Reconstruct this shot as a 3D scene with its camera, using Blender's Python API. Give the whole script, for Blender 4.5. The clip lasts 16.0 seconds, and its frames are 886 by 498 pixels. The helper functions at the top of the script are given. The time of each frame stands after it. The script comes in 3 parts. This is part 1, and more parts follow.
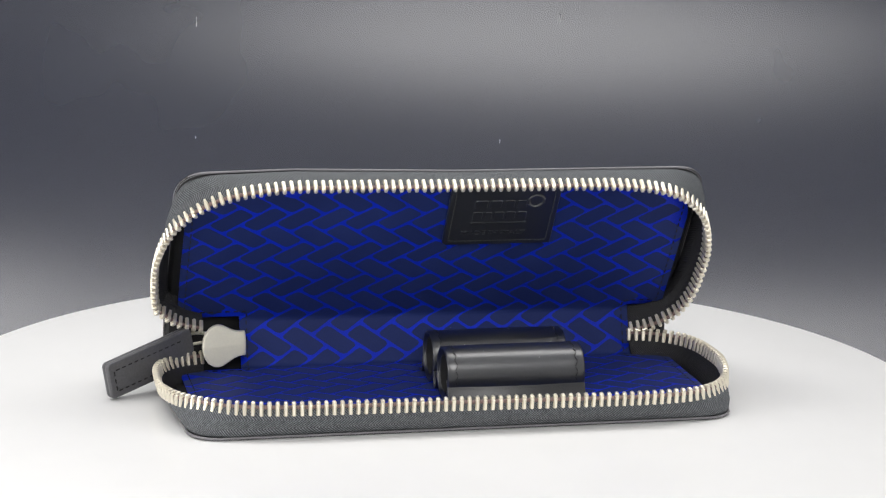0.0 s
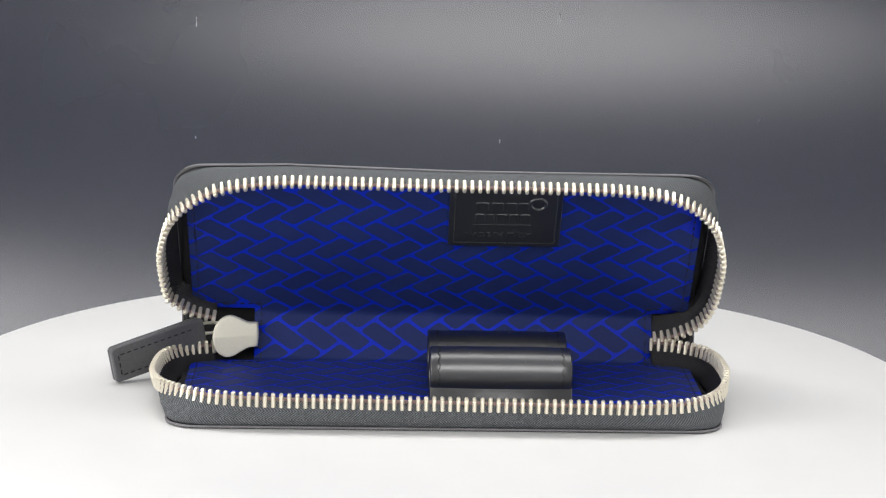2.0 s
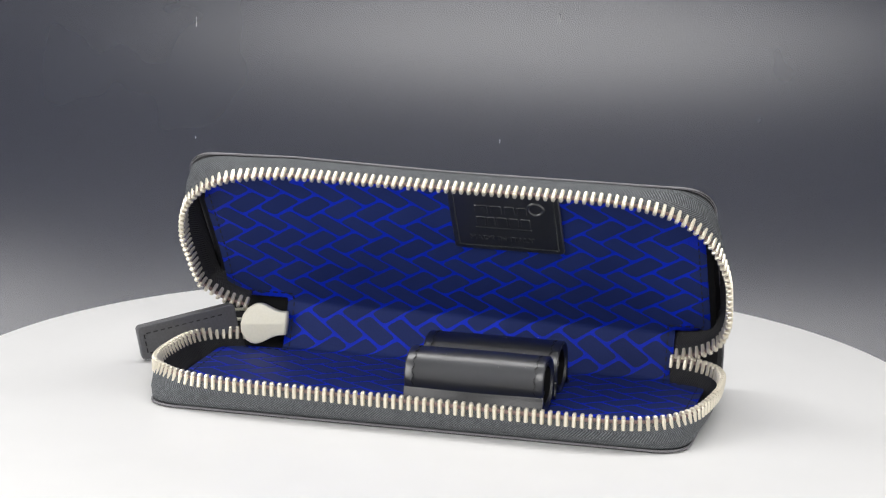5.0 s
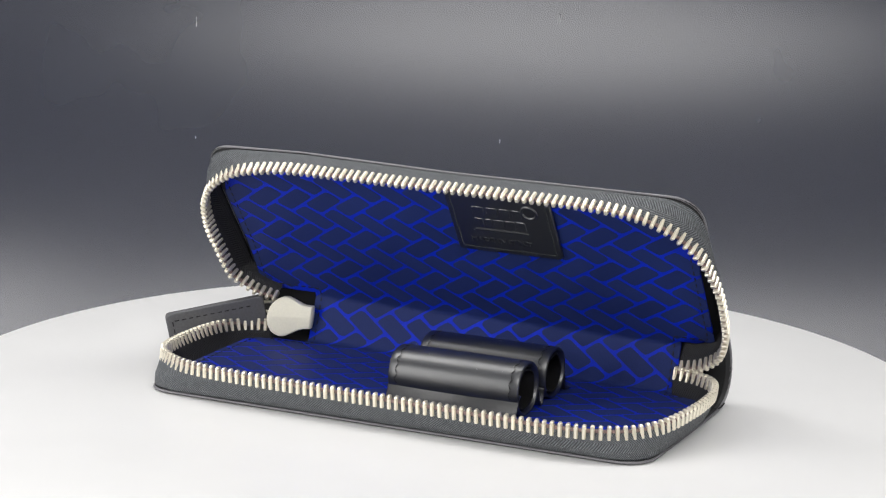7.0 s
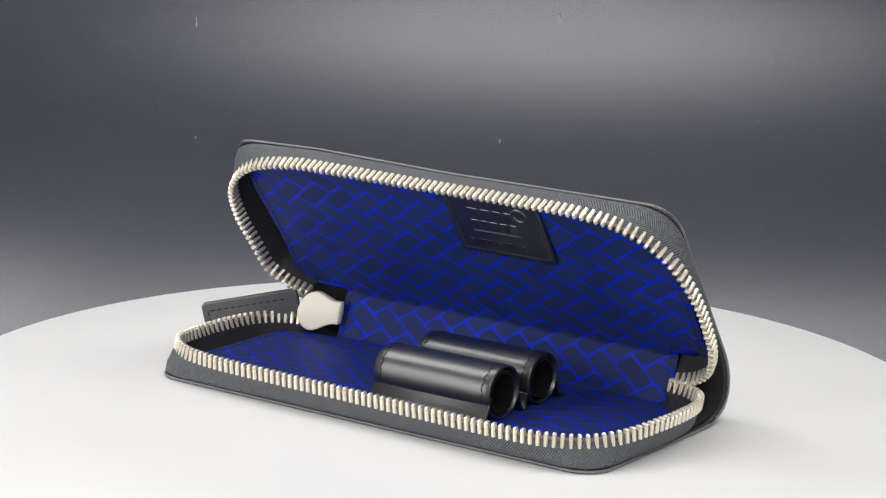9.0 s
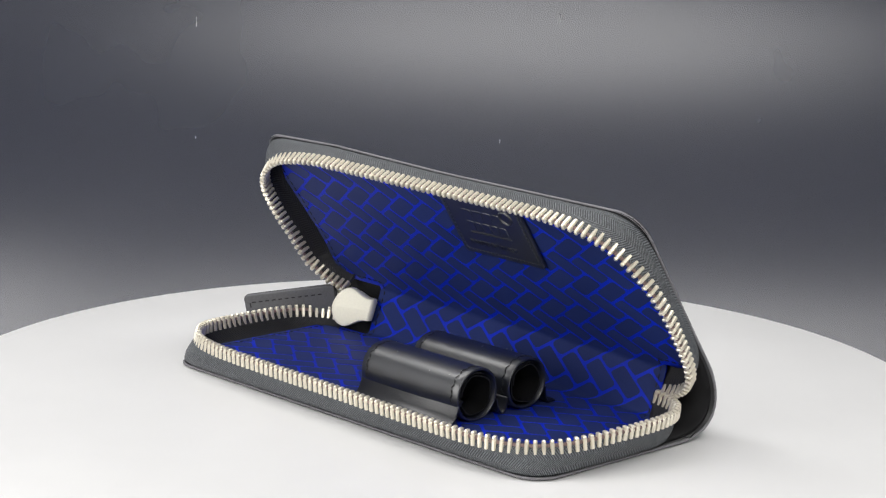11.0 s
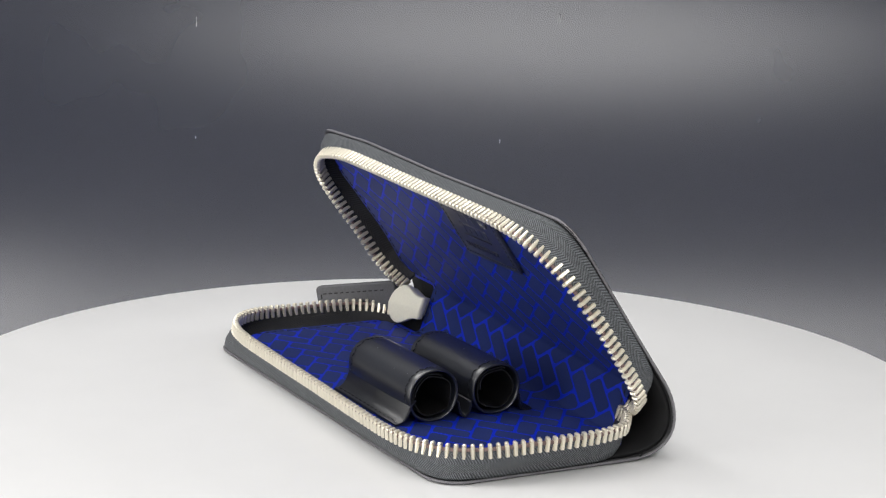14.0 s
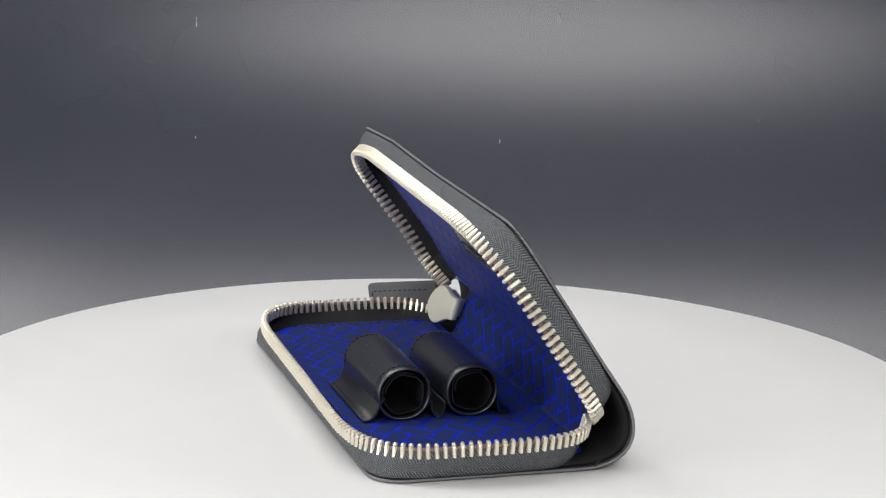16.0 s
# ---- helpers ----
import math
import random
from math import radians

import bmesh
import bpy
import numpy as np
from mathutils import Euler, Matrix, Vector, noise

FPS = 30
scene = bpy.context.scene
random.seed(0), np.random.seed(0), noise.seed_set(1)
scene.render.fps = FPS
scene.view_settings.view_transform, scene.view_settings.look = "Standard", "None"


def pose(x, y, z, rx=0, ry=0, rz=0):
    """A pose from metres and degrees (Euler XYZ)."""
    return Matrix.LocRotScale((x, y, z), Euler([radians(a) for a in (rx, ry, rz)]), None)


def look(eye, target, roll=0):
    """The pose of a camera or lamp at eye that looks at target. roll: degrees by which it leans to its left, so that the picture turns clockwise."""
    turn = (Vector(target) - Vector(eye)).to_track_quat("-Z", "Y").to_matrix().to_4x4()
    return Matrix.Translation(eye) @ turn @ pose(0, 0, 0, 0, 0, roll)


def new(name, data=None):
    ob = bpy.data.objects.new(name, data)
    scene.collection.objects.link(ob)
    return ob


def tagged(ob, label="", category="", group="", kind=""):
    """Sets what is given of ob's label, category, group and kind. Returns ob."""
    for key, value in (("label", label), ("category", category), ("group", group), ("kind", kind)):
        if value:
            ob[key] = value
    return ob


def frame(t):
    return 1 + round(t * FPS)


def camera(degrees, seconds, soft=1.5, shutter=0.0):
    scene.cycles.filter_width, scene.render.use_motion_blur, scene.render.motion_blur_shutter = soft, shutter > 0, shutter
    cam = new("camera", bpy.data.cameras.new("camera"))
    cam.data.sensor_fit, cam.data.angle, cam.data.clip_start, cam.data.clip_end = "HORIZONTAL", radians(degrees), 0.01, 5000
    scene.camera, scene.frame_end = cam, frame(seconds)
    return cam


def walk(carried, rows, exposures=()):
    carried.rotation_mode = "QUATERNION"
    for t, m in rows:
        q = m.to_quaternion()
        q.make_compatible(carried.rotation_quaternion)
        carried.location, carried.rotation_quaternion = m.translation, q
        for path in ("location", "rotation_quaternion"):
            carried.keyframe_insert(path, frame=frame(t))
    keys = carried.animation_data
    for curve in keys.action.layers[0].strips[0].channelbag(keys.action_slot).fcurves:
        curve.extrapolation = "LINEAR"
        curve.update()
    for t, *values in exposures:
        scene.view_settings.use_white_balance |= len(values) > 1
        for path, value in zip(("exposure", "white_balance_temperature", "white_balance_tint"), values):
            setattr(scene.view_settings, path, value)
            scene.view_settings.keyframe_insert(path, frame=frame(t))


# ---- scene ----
cam = camera(21.28, 16.0, soft=1.2)
EYE = (0.0, -0.66668, 0.18950)
AIM = (EYE[0] + 0.0030747, EYE[1] + 0.976828, EYE[2] - 0.214)
walk(cam, [(0.0, look(EYE, AIM, 1.2)), (16.0, look(EYE, AIM, 1.2))], exposures=[(0.0, -0.18), (4.0, -0.20), (8.0, -0.25), (12.0, -0.30), (16.0, -0.36)])

# ---- light ----
world = bpy.data.worlds.new("studio")
scene.world = world
world.use_nodes = True
world.node_tree.nodes["Background"].inputs[0].default_value = (0.9, 0.95, 1.0, 1)
world.node_tree.nodes["Background"].inputs[1].default_value = 0.25


def area_lamp(name, eye, target, sx, sy, watts, colour=(1, 1, 1)):
    data = bpy.data.lights.new(name, "AREA")
    data.shape, data.size, data.size_y, data.energy, data.color = "RECTANGLE", sx, sy, watts, colour
    ob = new(name, data)
    ob.matrix_world = look(eye, target)
    return ob


area_lamp("softbox_lamp", (0.05, 0.11, 0.68), (0.05, 0.08, 0.0), 0.50, 0.24, 2.2, (1.0, 0.985, 0.965))
# two unseen fills, added to brighten the backdrop low at either side
area_lamp("fill_lamp", (-0.37, 0.12, 0.58), (-0.10, 0.0, 0.0), 0.26, 0.32, 1.7, (1.0, 0.985, 0.965))
area_lamp("fill_lamp", (0.44, 0.13, 0.60), (0.05, 0.0, 0.0), 0.22, 0.30, 1.1, (1.0, 0.985, 0.965))
area_lamp("front_lamp", (0.085, -0.80, 0.59), (0.0, 0.0, 0.02), 0.58, 0.34, 3.5, (1.0, 0.985, 0.965)).data.shape = "ELLIPSE"
area_lamp("side_lamp", (-0.66, -0.36, 0.20), (0.0, 0.0, 0.03), 0.46, 0.42, 2.7, (1.0, 0.985, 0.965))


# ---- materials ----
def material(name, colour, rough=0.5, metal=0.0, spec=0.5, grain=400.0, bump=0.15, vary=0.25, depth=0.0002, wear=30.0, uneven=0.08):
    """Colour with variation at two scales, fine relief and uneven gloss."""
    m = bpy.data.materials.new(name)
    m.use_nodes = True
    t = m.node_tree
    b = t.nodes["Principled BSDF"]
    co = t.nodes.new("ShaderNodeTexCoord")
    fine, broad = t.nodes.new("ShaderNodeTexNoise"), t.nodes.new("ShaderNodeTexNoise")
    fine.inputs["Scale"].default_value, fine.inputs["Detail"].default_value = grain, 4
    broad.inputs["Scale"].default_value, broad.inputs["Detail"].default_value = wear, 3
    for n in (fine, broad):
        t.links.new(co.outputs["Object"], n.inputs["Vector"])
    add = t.nodes.new("ShaderNodeMath")
    add.operation = "ADD"
    t.links.new(fine.outputs["Fac"], add.inputs[0])
    t.links.new(broad.outputs["Fac"], add.inputs[1])
    ramp = t.nodes.new("ShaderNodeMapRange")
    ramp.inputs["From Min"].default_value, ramp.inputs["From Max"].default_value = 0.6, 1.4
    ramp.inputs["To Min"].default_value, ramp.inputs["To Max"].default_value = 1 - vary, 1 + vary
    t.links.new(add.outputs[0], ramp.inputs["Value"])
    mul = t.nodes.new("ShaderNodeMix")
    mul.data_type, mul.blend_type = "RGBA", "MULTIPLY"
    mul.inputs["Factor"].default_value = 1
    mul.inputs["A"].default_value = (*colour, 1)
    t.links.new(ramp.outputs[0], mul.inputs["B"])
    t.links.new(mul.outputs["Result"], b.inputs["Base Color"])
    gloss = t.nodes.new("ShaderNodeMapRange")
    gloss.inputs["To Min"].default_value, gloss.inputs["To Max"].default_value = max(rough - uneven, 0.02), min(rough + uneven, 1)
    t.links.new(broad.outputs["Fac"], gloss.inputs["Value"])
    t.links.new(gloss.outputs[0], b.inputs["Roughness"])
    b.inputs["Metallic"].default_value, b.inputs["Specular IOR Level"].default_value = metal, spec
    if bump:
        bp = t.nodes.new("ShaderNodeBump")
        bp.inputs["Strength"].default_value, bp.inputs["Distance"].default_value = bump, depth
        t.links.new(fine.outputs["Fac"], bp.inputs["Height"])
        t.links.new(bp.outputs[0], b.inputs["Normal"])
    return m


def tape_material(name, dark, light):
    """Woven zip tape: chevron ribs along the strip, from its UV map in metres."""
    m = material(name, light, 0.62, grain=3000, bump=0.0, vary=0.15)
    t = m.node_tree
    b = t.nodes["Principled BSDF"]
    uv = t.nodes.new("ShaderNodeUVMap")
    sep = t.nodes.new("ShaderNodeSeparateXYZ")
    t.links.new(uv.outputs[0], sep.inputs[0])

    def calc(op, a, c):
        n = t.nodes.new("ShaderNodeMath")
        n.operation = op
        for k, v in enumerate((a, c)):
            if isinstance(v, (int, float)):
                n.inputs[k].default_value = v
            else:
                t.links.new(v, n.inputs[k])
        return n.outputs[0]
    zig = calc("PINGPONG", sep.outputs[1], 0.0021)
    ribs = calc("SINE", calc("MULTIPLY", calc("ADD", sep.outputs[0], calc("MULTIPLY", zig, 1.3)), 2 * math.pi / 0.00082), 0)
    ribs = calc("MULTIPLY_ADD", ribs, 0.5)
    ribs.node.inputs[2].default_value = 0.5
    # threads cross each rib, unevenly
    weave = calc("SINE", calc("MULTIPLY", calc("SUBTRACT", sep.outputs[0], calc("MULTIPLY", zig, 0.8)), 2 * math.pi / 0.0007), 0)
    fuzz = t.nodes.new("ShaderNodeTexNoise")
    fuzz.inputs["Scale"].default_value, fuzz.inputs["Detail"].default_value = 1100, 3
    t.links.new(t.nodes.new("ShaderNodeTexCoord").outputs["Object"], fuzz.inputs["Vector"])
    ribs = calc("MULTIPLY", ribs, calc("ADD", calc("MULTIPLY", weave, 0.16), calc("MULTIPLY", fuzz.outputs[0], 1.7)))
    mix = t.nodes.new("ShaderNodeMix")
    mix.data_type = "RGBA"
    mix.inputs["A"].default_value, mix.inputs["B"].default_value = (*dark, 1), (*light, 1)
    t.links.new(ribs, mix.inputs["Factor"])
    t.links.new(mix.outputs["Result"], b.inputs["Base Color"])
    bp = t.nodes.new("ShaderNodeBump")
    bp.inputs["Strength"].default_value, bp.inputs["Distance"].default_value = 0.7, 0.00025
    t.links.new(ribs, bp.inputs["Height"])
    t.links.new(bp.outputs[0], b.inputs["Normal"])
    return m


def tile_material(name, colour):
    """Coated lining tile: each one a little lighter or darker."""
    m = material(name, colour, 0.50, spec=0.10, grain=2500, bump=0.25, vary=0.2, depth=0.00008)
    t = m.node_tree
    b = t.nodes["Principled BSDF"]
    b.inputs["Sheen Weight"].default_value, b.inputs["Sheen Roughness"].default_value = 0.34, 0.30
    b.inputs["Sheen Tint"].default_value = (0.28, 0.34, 1.0, 1)
    link = b.inputs["Base Color"].links[0]
    src = link.from_socket
    info = t.nodes.new("ShaderNodeObjectInfo")
    rng = t.nodes.new("ShaderNodeMapRange")
    rng.inputs["To Min"].default_value, rng.inputs["To Max"].default_value = 0.9, 1.1
    t.links.new(info.outputs["Random"], rng.inputs["Value"])
    mul = t.nodes.new("ShaderNodeMix")
    mul.data_type, mul.blend_type = "RGBA", "MULTIPLY"
    mul.inputs["Factor"].default_value = 1
    t.links.new(src, mul.inputs["A"])
    t.links.new(rng.outputs[0], mul.inputs["B"])
    t.links.new(mul.outputs["Result"], b.inputs["Base Color"])
    return m


LEATHER = material("smooth_black_leather", (0.010, 0.012, 0.018), 0.36, spec=1.0, grain=1600, bump=0.15, depth=0.0001)
LEATHER.node_tree.nodes["Principled BSDF"].inputs["Coat Weight"].default_value = 0.8
LEATHER.node_tree.nodes["Principled BSDF"].inputs["Coat Roughness"].default_value = 0.26
GRAINED = material("grained_black_leather", (0.010, 0.011, 0.015), 0.36, spec=0.9, grain=2200, bump=0.5, depth=0.00016)
COVER = material("matt_black_leather", (0.014, 0.014, 0.016), 0.42, grain=1500, bump=0.3, depth=0.00012)
TAB = material("grey_black_leather", (0.095, 0.095, 0.102), 0.42, grain=1500, bump=0.3, depth=0.00012)
FELT = material("black_padding_fabric", (0.006, 0.006, 0.007), 0.85, grain=3000, bump=0.4)
FABRIC = material("bright_blue_fabric", (0.001, 0.024, 0.56), 0.55, spec=0.2, grain=3500, bump=0.5, vary=0.3)
TILE = tile_material("navy_coating", (0.0190, 0.0320, 0.130))
THREAD = material("black_thread", (0.006, 0.006, 0.008), 0.7, grain=4000)
NICKEL = material("pale_nickel", (0.90, 0.84, 0.70), 0.36, metal=0.8, grain=900, bump=0.05, vary=0.08)
SATIN = material("satin_nickel", (0.86, 0.83, 0.70), 0.5, metal=0.3, grain=1500, bump=0.05, vary=0.05)
TAPE = tape_material("charcoal_zip_tape", (0.024, 0.027, 0.031), (0.215, 0.230, 0.246))
FLECK = material("grey_fleck", (0.42, 0.42, 0.44), 0.7)
CORD = material("brown_cord", (0.20, 0.135, 0.125), 0.7, grain=3000)
# raw leather edge, its grey lightened as if the rim caught light
LIT_EDGE = material("lit_grey_leather_edge", (0.20, 0.195, 0.21), 0.42, grain=2500, bump=0.3, vary=0.25)
RIM = material("pale_green_acrylic", (0.42, 0.58, 0.52), 0.3, grain=60, bump=0.0, vary=0.03)
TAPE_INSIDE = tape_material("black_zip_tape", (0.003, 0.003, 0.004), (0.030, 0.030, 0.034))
WHITE = material("white_acrylic", (0.80, 0.80, 0.80), 0.35, grain=60, bump=0.0, vary=0.015, wear=8)
BLACK_SWEEP = material("black_backdrop_sheet", (0.0120, 0.0155, 0.0320), 0.27, spec=0.86, grain=90, bump=0.0, vary=0.04, wear=9, uneven=0.012)
DIFFUSER = material("white_tent_cloth", (0.84, 0.84, 0.84), 0.9, grain=300, bump=0.1, vary=0.03)


# ---- building helpers ----
def part(name, bm, mat, parent=None, label="", smooth=False, kind=""):
    """Links a bmesh as one mesh object, under its thing or part."""
    me = bpy.data.meshes.new(name)
    bm.normal_update()
    bm.to_mesh(me)
    bm.free()
    me.materials.append(mat)
    if smooth:
        me.shade_smooth()
    ob = new(name, me)
    ob.parent = parent
    return tagged(ob, label, kind=kind)


def grid(bm, rows, close_u=False, close_v=False, uvs=None):
    """A surface through rows of points."""
    vs = [[bm.verts.new(p) for p in r] for r in rows]
    lay = bm.loops.layers.uv.verify() if uvs else None
    n, m = len(vs), len(vs[0])
    for i in range(n if close_u else n - 1):
        for j in range(m if close_v else m - 1):
            k, l = (i + 1) % n, (j + 1) % m
            f = bm.faces.new((vs[i][j], vs[k][j], vs[k][l], vs[i][l]))
            f.smooth = True
            if lay:
                for lp, (a, c) in zip(f.loops, ((i, j), (k, j), (k, l), (i, l))):
                    lp[lay].uv = uvs[a][c]
    return vs


def tube(bm, pts, r, sides=8):
    """A round cord through points."""
    pts = [Vector(p) for p in pts]
    rows = []
    for i, p in enumerate(pts):
        d = (pts[min(i + 1, len(pts) - 1)] - pts[max(i - 1, 0)]).normalized()
        a = d.cross(Vector((0.3, 0.2, 0.93))).normalized()
        c = d.cross(a)
        rows.append([p + r * (math.cos(2 * math.pi * k / sides) * a + math.sin(2 * math.pi * k / sides) * c) for k in range(sides)])
    vs = grid(bm, rows, close_v=True)
    bm.faces.new(vs[0][::-1])
    bm.faces.new(vs[-1])


def prism(bm, outline, place, h0, h1, bevel=0.0):
    """An outline (2D) raised from h0 to h1, its upper rim chamfered; place(a, b, h) gives the 3D point."""
    n = len(outline)
    ca, cb = sum(p[0] for p in outline) / n, sum(p[1] for p in outline) / n
    rings = [(0, h0), (0, h1 - bevel), (bevel, h1)] if bevel else [(0, h0), (0, h1)]
    rows = []
    for ins, h in rings:
        row = []
        for a, b in outline:
            d = math.hypot(a - ca, b - cb) or 1
            row.append(bm.verts.new(place(a + (ca - a) / d * ins, b + (cb - b) / d * ins, h)))
        rows.append(row)
    for r, s in zip(rows, rows[1:]):
        for i in range(n):
            bm.faces.new((r[i], r[(i + 1) % n], s[(i + 1) % n], s[i]))
    bm.faces.new(rows[-1])
    bm.faces.new(rows[0][::-1])


def round_rect(x0, y0, x1, y1, r, steps=5):
    out = []
    for cx, cy, a0 in ((x1 - r, y1 - r, 0), (x0 + r, y1 - r, 90), (x0 + r, y0 + r, 180), (x1 - r, y0 + r, 270)):
        for k in range(steps + 1):
            a = radians(a0 + 90 * k / steps)
            out.append((cx + r * math.cos(a), cy + r * math.sin(a)))
    return out


def spline(ctrl, steps=8):
    """Catmull-Rom through control points of any size."""
    pts = [np.array(p, float) for p in ctrl]
    pts = [2 * pts[0] - pts[1]] + pts + [2 * pts[-1] - pts[-2]]
    out = []
    for i in range(1, len(pts) - 2):
        a, b, c, d = pts[i - 1:i + 3]
        for k in range(steps):
            t = k / steps
            out.append(0.5 * (2 * b + (c - a) * t + (2 * a - 5 * b + 4 * c - d) * t * t + (3 * b - a - 3 * c + d) * t ** 3))
    return out + [pts[-2]]


# ---- studio ----
def backdrop():
    """Black sheet that runs under the turntable and sweeps up behind it."""
    r, z0, yc = 0.243, -0.102, 0.044
    prof = [(-0.12 + 0.164 * k / 6, z0) for k in range(6)]
    prof += [(yc + r * math.sin(a), z0 + r - r * math.cos(a)) for a in (radians(90 * k / 28) for k in range(29))]
    prof += [(yc + r, z0 + r + 0.1 * k) for k in range(1, 11)]
    bm = bmesh.new()
    rows = [[(-0.75 + 1.5 * j / 12, y, z) for j in range(13)] for y, z in prof]
    back = [[(x, y + 0.002, z - 0.002) for x, y, z in r] for r in rows]
    grid(bm, rows)
    grid(bm, back)
    part("backdrop", bm, BLACK_SWEEP, None, "glossy black backdrop sheet swept up behind the turntable", kind="structure")["category"] = "backdrop"
    sheet_ob = scene.objects["backdrop"]
    for x, y, z, l in ((-0.098, 0.2775, 0.0737, 0.0022), (0.048, 0.2787, 0.0779, 0.0016), (-0.0966, 0.2603, 0.0300, 0.0006), (0.0245, 0.2607, 0.0308, 0.0008)):
        bm = bmesh.new()
        tube(bm, [(x, y - 0.0004, z - l), (x + 0.0002, y - 0.0005, z), (x + 0.0001, y - 0.0004, z + l)], 0.00016, 6)
        part("fleck", bm, FLECK, sheet_ob)


def tent():
    """White cloth light tent round the set, closed above and behind the camera."""
    def wall(name, x0, y0, z0, x1, y1, z1, label):
        bm = bmesh.new()
        bmesh.ops.create_cube(bm, size=1)
        bmesh.ops.transform(bm, matrix=Matrix.Translation(((x0 + x1) / 2, (y0 + y1) / 2, (z0 + z1) / 2)) @ Matrix.Diagonal((x1 - x0, y1 - y0, z1 - z0, 1)), verts=bm.verts)
        ob = part(name, bm, DIFFUSER, None, label, kind="structure")
        ob["category"] = "wall"
    wall("wall_west", -0.78, -1.1, -0.11, -0.76, 0.4, 0.9, "white cloth side wall of the light tent")
    wall("wall_east", 0.76, -1.1, -0.11, 0.78, 0.4, 0.9, "white cloth side wall of the light tent")
    wall("wall_south", -0.78, -1.12, -0.11, 0.78, -1.10, 0.9, "white cloth front wall of the light tent")
    wall("floor", -0.78, -1.12, -0.13, 0.78, 0.4, -0.108, "white cloth floor of the light tent")
    wall("ceiling", -0.78, -1.12, 0.9, 0.78, 0.4, 0.92, "white cloth roof of the light tent")


def turntable():
    ob = tagged(new("turntable"), "round white acrylic turntable with a glossy top and rounded rim", "turntable")
    bm = bmesh.new()
    prof = [(0.0, 0.0), (0.05, 0.0), (0.10, 0.0), (0.1485, 0.0), (0.1495, -0.0004), (0.15, -0.0014), (0.15, -0.0105), (0.149, -0.012), (0.06, -0.012)]
    n = 160
    rows = [[(r * math.cos(2 * math.pi * k / n), r * math.sin(2 * math.pi * k / n), z) for k in range(n)] for r, z in prof[1:]]
    vs = grid(bm, rows, close_v=True)
    top = bm.verts.new((0, 0, 0))
    for k in range(n):
        bm.faces.new((top, vs[0][k], vs[0][(k + 1) % n])).smooth = True
    part("platter", bm, WHITE, ob)
    bm = bmesh.new()
    rows = [[(q * math.cos(2 * math.pi * k / n), q * math.sin(2 * math.pi * k / n), z) for k in range(n)] for q, z in ((0.1492, -0.0012), (0.1506, -0.0015), (0.1510, -0.0022), (0.1506, -0.0036), (0.1492, -0.0038))]
    grid(bm, rows, close_v=True)
    part("rim", bm, RIM, ob, "pale green acrylic edge band")
    bm = bmesh.new()
    rows = [[(r * math.cos(2 * math.pi * k / 48), r * math.sin(2 * math.pi * k / 48), z) for k in range(48)] for r, z in ((0.0, -0.012), (0.11, -0.012), (0.115, -0.02), (0.115, -0.1), (0.0, -0.1))]
    grid(bm, rows, close_v=True)
    part("base", bm, WHITE, ob, "round white motor base")
    return ob


# ---- pen case: millimetres in its own space, x along it, y to the spine, z up ----
MM = 0.001
LID_N, LID_V = (0.832, 0.555), (-0.555, 0.832)
LID_K, LID_U = 35.7, 18.3


def bezier(a, b, c, d, n):
    return [tuple((1 - t) ** 3 * a[k] + 3 * t * (1 - t) ** 2 * b[k] + 3 * t * t * (1 - t) * c[k] + t ** 3 * d[k] for k in (0, 1)) for t in (i / n for i in range(n + 1))]


SPINE_B = ((LID_K - LID_N[1] * 22) / LID_N[0], 22.0)
LID_B_U = LID_V[0] * SPINE_B[0] + LID_V[1] * SPINE_B[1] - LID_U
LID_END = (LID_K * LID_N[0] + (38.1 + LID_U) * LID_V[0], LID_K * LID_N[1] + (38.1 + LID_U) * LID_V[1])
PROFILE = [(-38.3, 0.0)] + bezier((17, 0), (35, 0), (SPINE_B[0] - 12.5 * LID_V[0], SPINE_B[1] - 12.5 * LID_V[1]), SPINE_B, 30) + [LID_END]
LENGTHS = [0.0]
for p, q in zip(PROFILE, PROFILE[1:]):
    LENGTHS.append(LENGTHS[-1] + math.hypot(q[0] - p[0], q[1] - p[1]))
S_END = LENGTHS[-1]
S_LID = S_END - 38.1          # the way along the sheet at which the lid's u is nought


def on_sheet(x, s, w):
    """The point at x, s along the folded cover from its lower front edge, w inside the outer face."""
    i = max(0, min(len(LENGTHS) - 2, int(np.searchsorted(LENGTHS, s)) - 1))

    def direction(k):
        k = max(0, min(len(PROFILE) - 2, k))
        a, b = PROFILE[k], PROFILE[k + 1]
        l = math.hypot(b[0] - a[0], b[1] - a[1])
        return (b[0] - a[0]) / l, (b[1] - a[1]) / l
    a, b = PROFILE[i], PROFILE[i + 1]
    f = (s - LENGTHS[i]) / (LENGTHS[i + 1] - LENGTHS[i])
    d0, d1 = direction(i), direction(i)
    if 0 < i < len(LENGTHS) - 2:
        prev, nxt = direction(i - 1), direction(i + 1)
        d0 = (prev[0] + d0[0], prev[1] + d0[1])
        d1 = (nxt[0] + d1[0], nxt[1] + d1[1])
    tx, tz = d0[0] * (1 - f) + d1[0] * f, d0[1] * (1 - f) + d1[1] * f
    l = math.hypot(tx, tz)
    w += twist(x, s - S_LID)
    e = reach(x, s - S_LID)
    return Vector((x, a[0] + (b[0] - a[0]) * f - tz / l * w + tx / l * e, a[1] + (b[1] - a[1]) * f + tx / l * w + tz / l * e)) * MM


